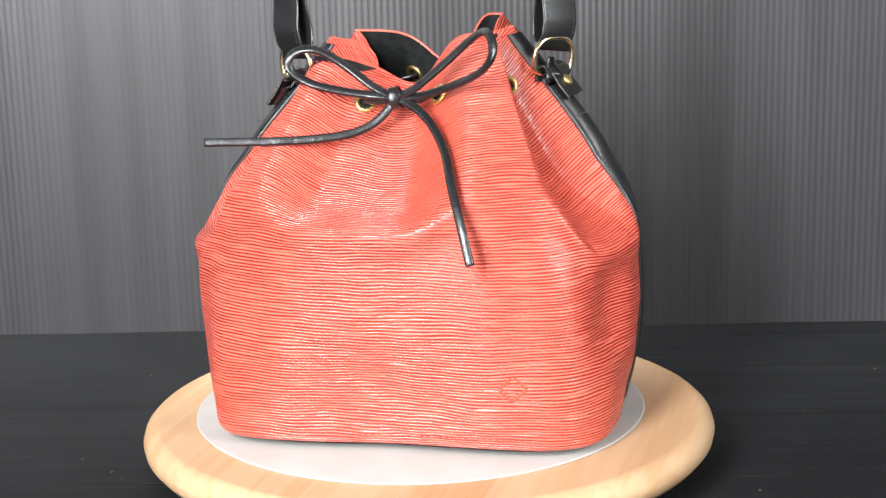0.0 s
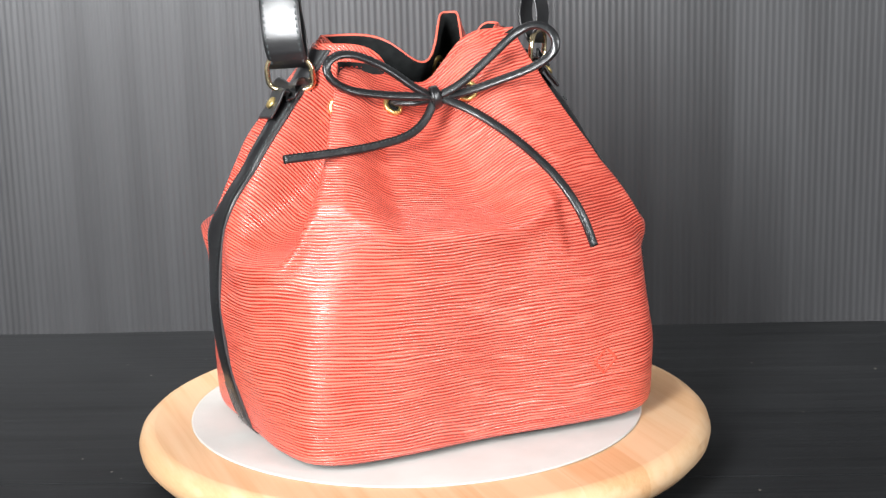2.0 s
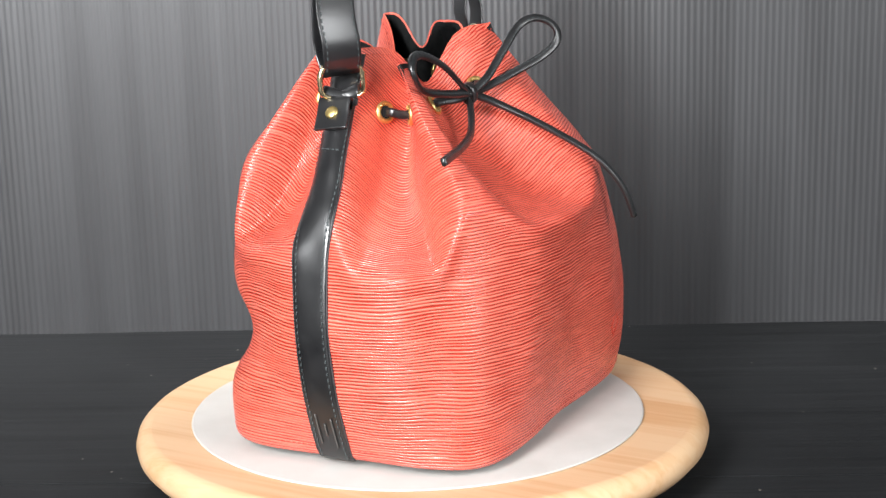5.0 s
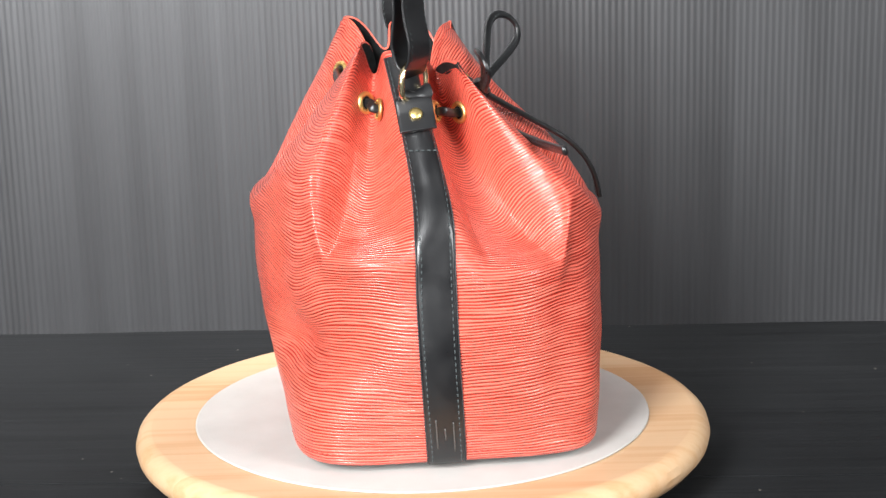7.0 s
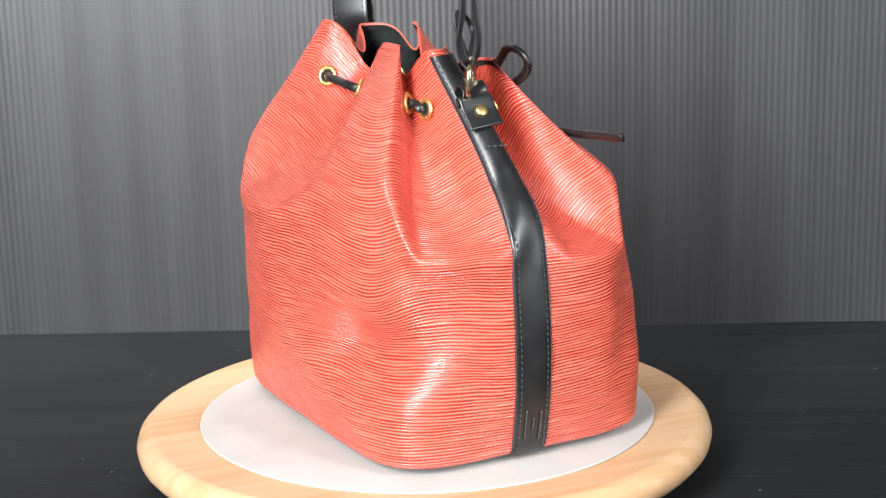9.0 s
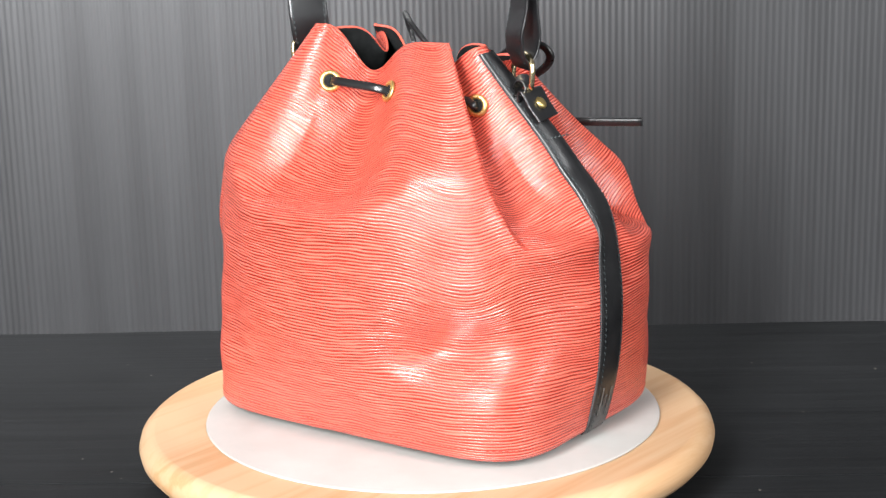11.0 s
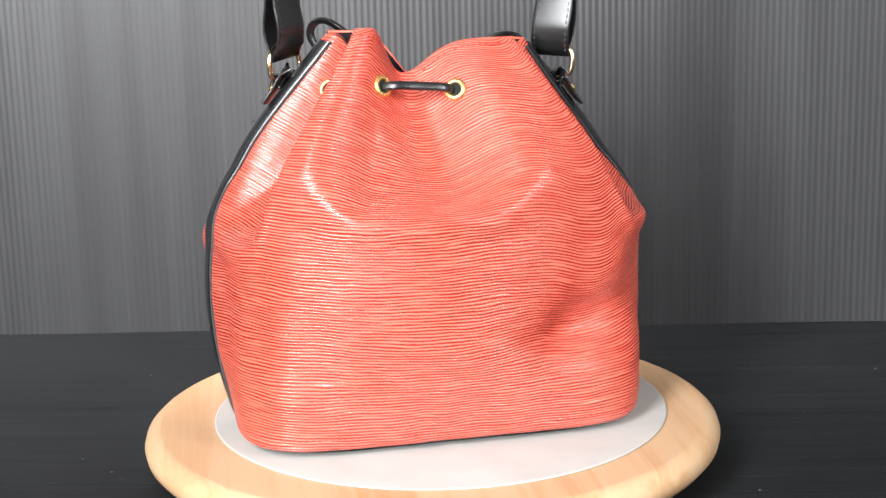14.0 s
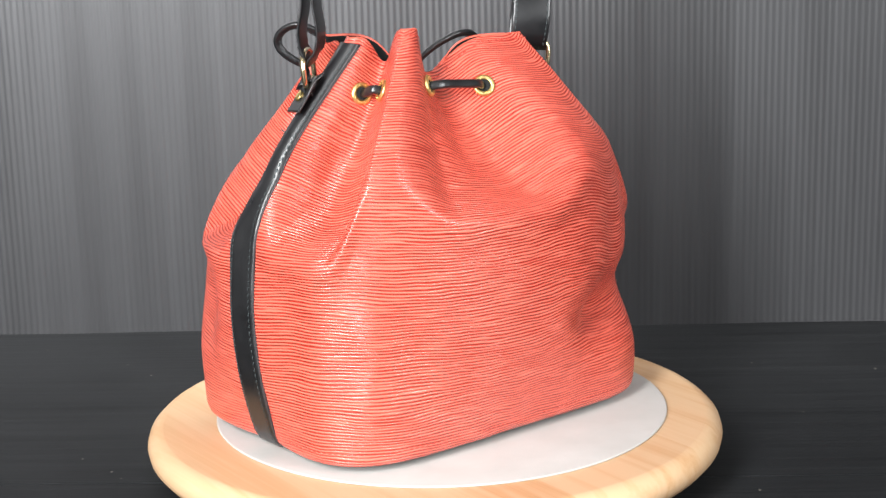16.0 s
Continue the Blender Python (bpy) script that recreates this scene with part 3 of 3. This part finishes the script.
def d_ring(centre, way, tilt):
    """A pale brass D-ring standing in the plane of way and up."""
    c, way = np.array(centre), unit(np.array(way, float))
    up = unit(np.array([0, 0, 1.0]) + np.array(tilt))
    a = np.linspace(0, 2 * np.pi, 65)[:-1]
    x = 0.0148 * np.sign(np.cos(a)) * abs(np.cos(a)) ** 0.75
    y = np.where(np.sin(a) > 0, 0.0125 * abs(np.sin(a)) ** 0.9, -0.0105 * abs(np.sin(a)) ** 0.45)
    path = c + x[:, None] * way + y[:, None] * up
    t = unit(np.roll(path, -1, 0) - np.roll(path, 1, 0))
    n = np.cross(way, up)
    m = np.cross(t, n)
    b = np.linspace(0, 2 * np.pi, 12, endpoint=False)
    g = path[:, None] + 0.0018 * (np.cos(b)[None, :, None] * n + np.sin(b)[None, :, None] * m[:, None])
    return sheet("d_ring", np.concatenate([g, g[:1]]), PALE_GOLD, bag, "pale brass D-ring", closed=True)


def tab(p, out, side, ring, way, w0):
    """The riveted leather tab that holds the ring."""
    k = int(w0 * 119)
    b0, b1, b2 = p[k] + out[k] * 0.003, p[k + 4] + out[k + 4] * 0.0034, p[k + 8] + out[k + 8] * 0.0048
    ring, way = np.array(ring), unit(np.array(way, float))
    low = ring - np.array([0, 0, 0.0105])
    o = unit(out[k] * np.array([1, 1, 0.3]))
    pts = [b0, b1, b2, low + o * 0.0034 - [0, 0, 0.004], low + o * 0.0030 + [0, 0, 0.0012], low + [0, 0, 0.0038], low - o * 0.0030 + [0, 0, 0.001], low - o * 0.0032 - [0, 0, 0.004]]
    path = smooth_path(pts, 60)
    s0 = side[k] if side[k] @ way > 0 else -side[k]
    f = np.clip(np.linspace(-1.6, 1.5, 60), 0, 1)
    f = f[:, None]
    ob, *_ = band("tab", path, unit(s0 * (1 - f) + way * f), 0.0225, 0.0022, BLACK, bag, "black leather ring tab", 0.25)
    m = Matrix.Translation(b1 + out[k + 4] * 0.0016) @ Vector(out[k + 4]).to_track_quat("Z", "Y").to_matrix().to_4x4()
    bm = lathe([(0.0040, -0.0006), (0.0042, 0.0004), (0.0036, 0.0012), (0.0022, 0.0017), (0.0006, 0.0019)], 32)
    bm.transform(m)
    part("rivet", bm, GOLD, ob, "domed brass rivet")
    # seam across the strap below the tab
    q = k - 5
    line = np.stack([p[q] + side[q] * s for s in np.linspace(-0.0105, 0.0105, 12)])
    stitches("stitching", line, np.repeat(out[q][None], 12, 0), np.repeat(side[q][None], 12, 0), THREAD, ob, 0.0026, 0.0036, 0.00042, 0.0016)


RING_L, WAY_L = (-0.0865, 0.0110, 0.2345), (0.82, -0.57, 0)
RING_R, WAY_R = (0.0885, -0.0010, 0.2400), (0.74, 0.67, 0)


def handle():
    """The shoulder strap: a band doubled round both rings, arching up over the bag."""
    mid = np.array([(-0.0865, 0.0115, 0.2415), (-0.0880, 0.0125, 0.2560), (-0.0900, 0.0135, 0.2815), (-0.0890, 0.0130, 0.3200), (-0.0700, 0.0110, 0.3850), (-0.0300, 0.0090, 0.4300), (0.0, 0.0080, 0.4400),
                    (0.0300, 0.0070, 0.4300), (0.0700, 0.0060, 0.3850), (0.0885, 0.0055, 0.3200), (0.0890, 0.0050, 0.2815), (0.0885, 0.0030, 0.2560), (0.0882, 0.0005, 0.2470)])
    line = smooth_path(mid, 160)
    f = np.linspace(0, 1, 160)[:, None]
    f = 0.5 - 0.5 * np.cos(np.pi * np.clip((f - 0.15) / 0.7, 0, 1))
    side = unit(np.array([-0.82, 0.57, 0]) * (1 - f) + np.array(WAY_R) * f + np.array([0, 0.35, 0]) * np.sin(np.pi * f))
    t = unit(np.gradient(line, axis=0))
    n = unit(np.cross(t, side))
    d = np.minimum(np.arange(160), 159 - np.arange(160)) / 159.0
    gap = 0.0032 + 0.0028 * np.exp(-((d - 0.035) / 0.025) ** 2)
    gap[[0, 159]] = 0.0004
    gap[[1, 158]] = 0.0022
    gap = gap[:, None]
    a, b = line + n * gap, line - n * gap
    a[0, 2] -= 0.003
    b[0, 2] -= 0.003
    a[-1, 2] -= 0.003
    b[-1, 2] -= 0.003
    strap = None
    for layer, sg in ((a, 1), (b, -1)):
        ob, up, sd, tt = band("handle" if strap is None else "inner_layer", layer, side, 0.0258, 0.0020, BLACK, strap or bag, "black leather shoulder strap" if strap is None else "", 0.22)
        strap = strap or ob
        for s in (-1, 1):
            stitches("stitching", layer + sd * s * 0.0104, n * sg, tt, THREAD, ob, 0.0026, 0.0040, 0.00042, 0.0011)


def stamp():
    """A plain pressed mark of smooth bars low on the front."""
    c = [(0, 0.0085), (0.0075, 0), (0, -0.0085), (-0.0075, 0)]
    for (x0, z0), (x1, z1) in zip(c, c[1:] + c[:1]):
        pts = []
        for f in np.linspace(0, 1, 10):
            x, z = x0 + (x1 - x0) * f, z0 + (z1 - z0) * f
            u = 304.3 + math.degrees(x / 0.135)
            pts.append((u, (0.049 + z - FOOT) / 0.246))
        u, w = np.array(pts).T
        p, out, across = on_skin(u, w, 0.0)
        t = unit(np.gradient(p, axis=0))
        band("pressed_mark", p, np.cross(out, t), 0.0019, 0.0005, PRESSED, bag, "", 0.8)


def strap_print(p, out, side, t):
    """Three worn lines of small print low on the strap, too faint to read."""
    for off, a, b in ((-0.0052, 6, 17), (0.0, 9, 14), (0.0052, 5, 16)):
        q = np.arange(a, b)
        band("worn_print", p[q] + side[q] * off + out[q] * 0.00135, side[q], 0.0010, 0.0006, STAMP, bag, "", 0.8)


body()
eyelets()
drawstring()
left = side_strap(179.5, -2, "black leather strap sewn up the side")
right = side_strap(359.5, -1, "black leather strap sewn up the side")
d_ring(RING_L, WAY_L, (-0.1, 0.0, 0))
d_ring(RING_R, WAY_R, (0.1, 0.0, 0))
tab(left[1], left[2], left[3], RING_L, WAY_L, 0.825)
tab(right[1], right[2], right[3], RING_R, WAY_R, 0.84)
handle()
stamp()
strap_print(*left[1:])


def motions():
    spin = [(t, pose(0, 0, 0, 0, 0, a)) for t, a in TURN]
    walk(turntable, spin)
    walk(pad, spin)
    walk(bag, [(t, pose(0, 0, 0, 0, 0, a - 23)) for t, a in TURN])


motions()
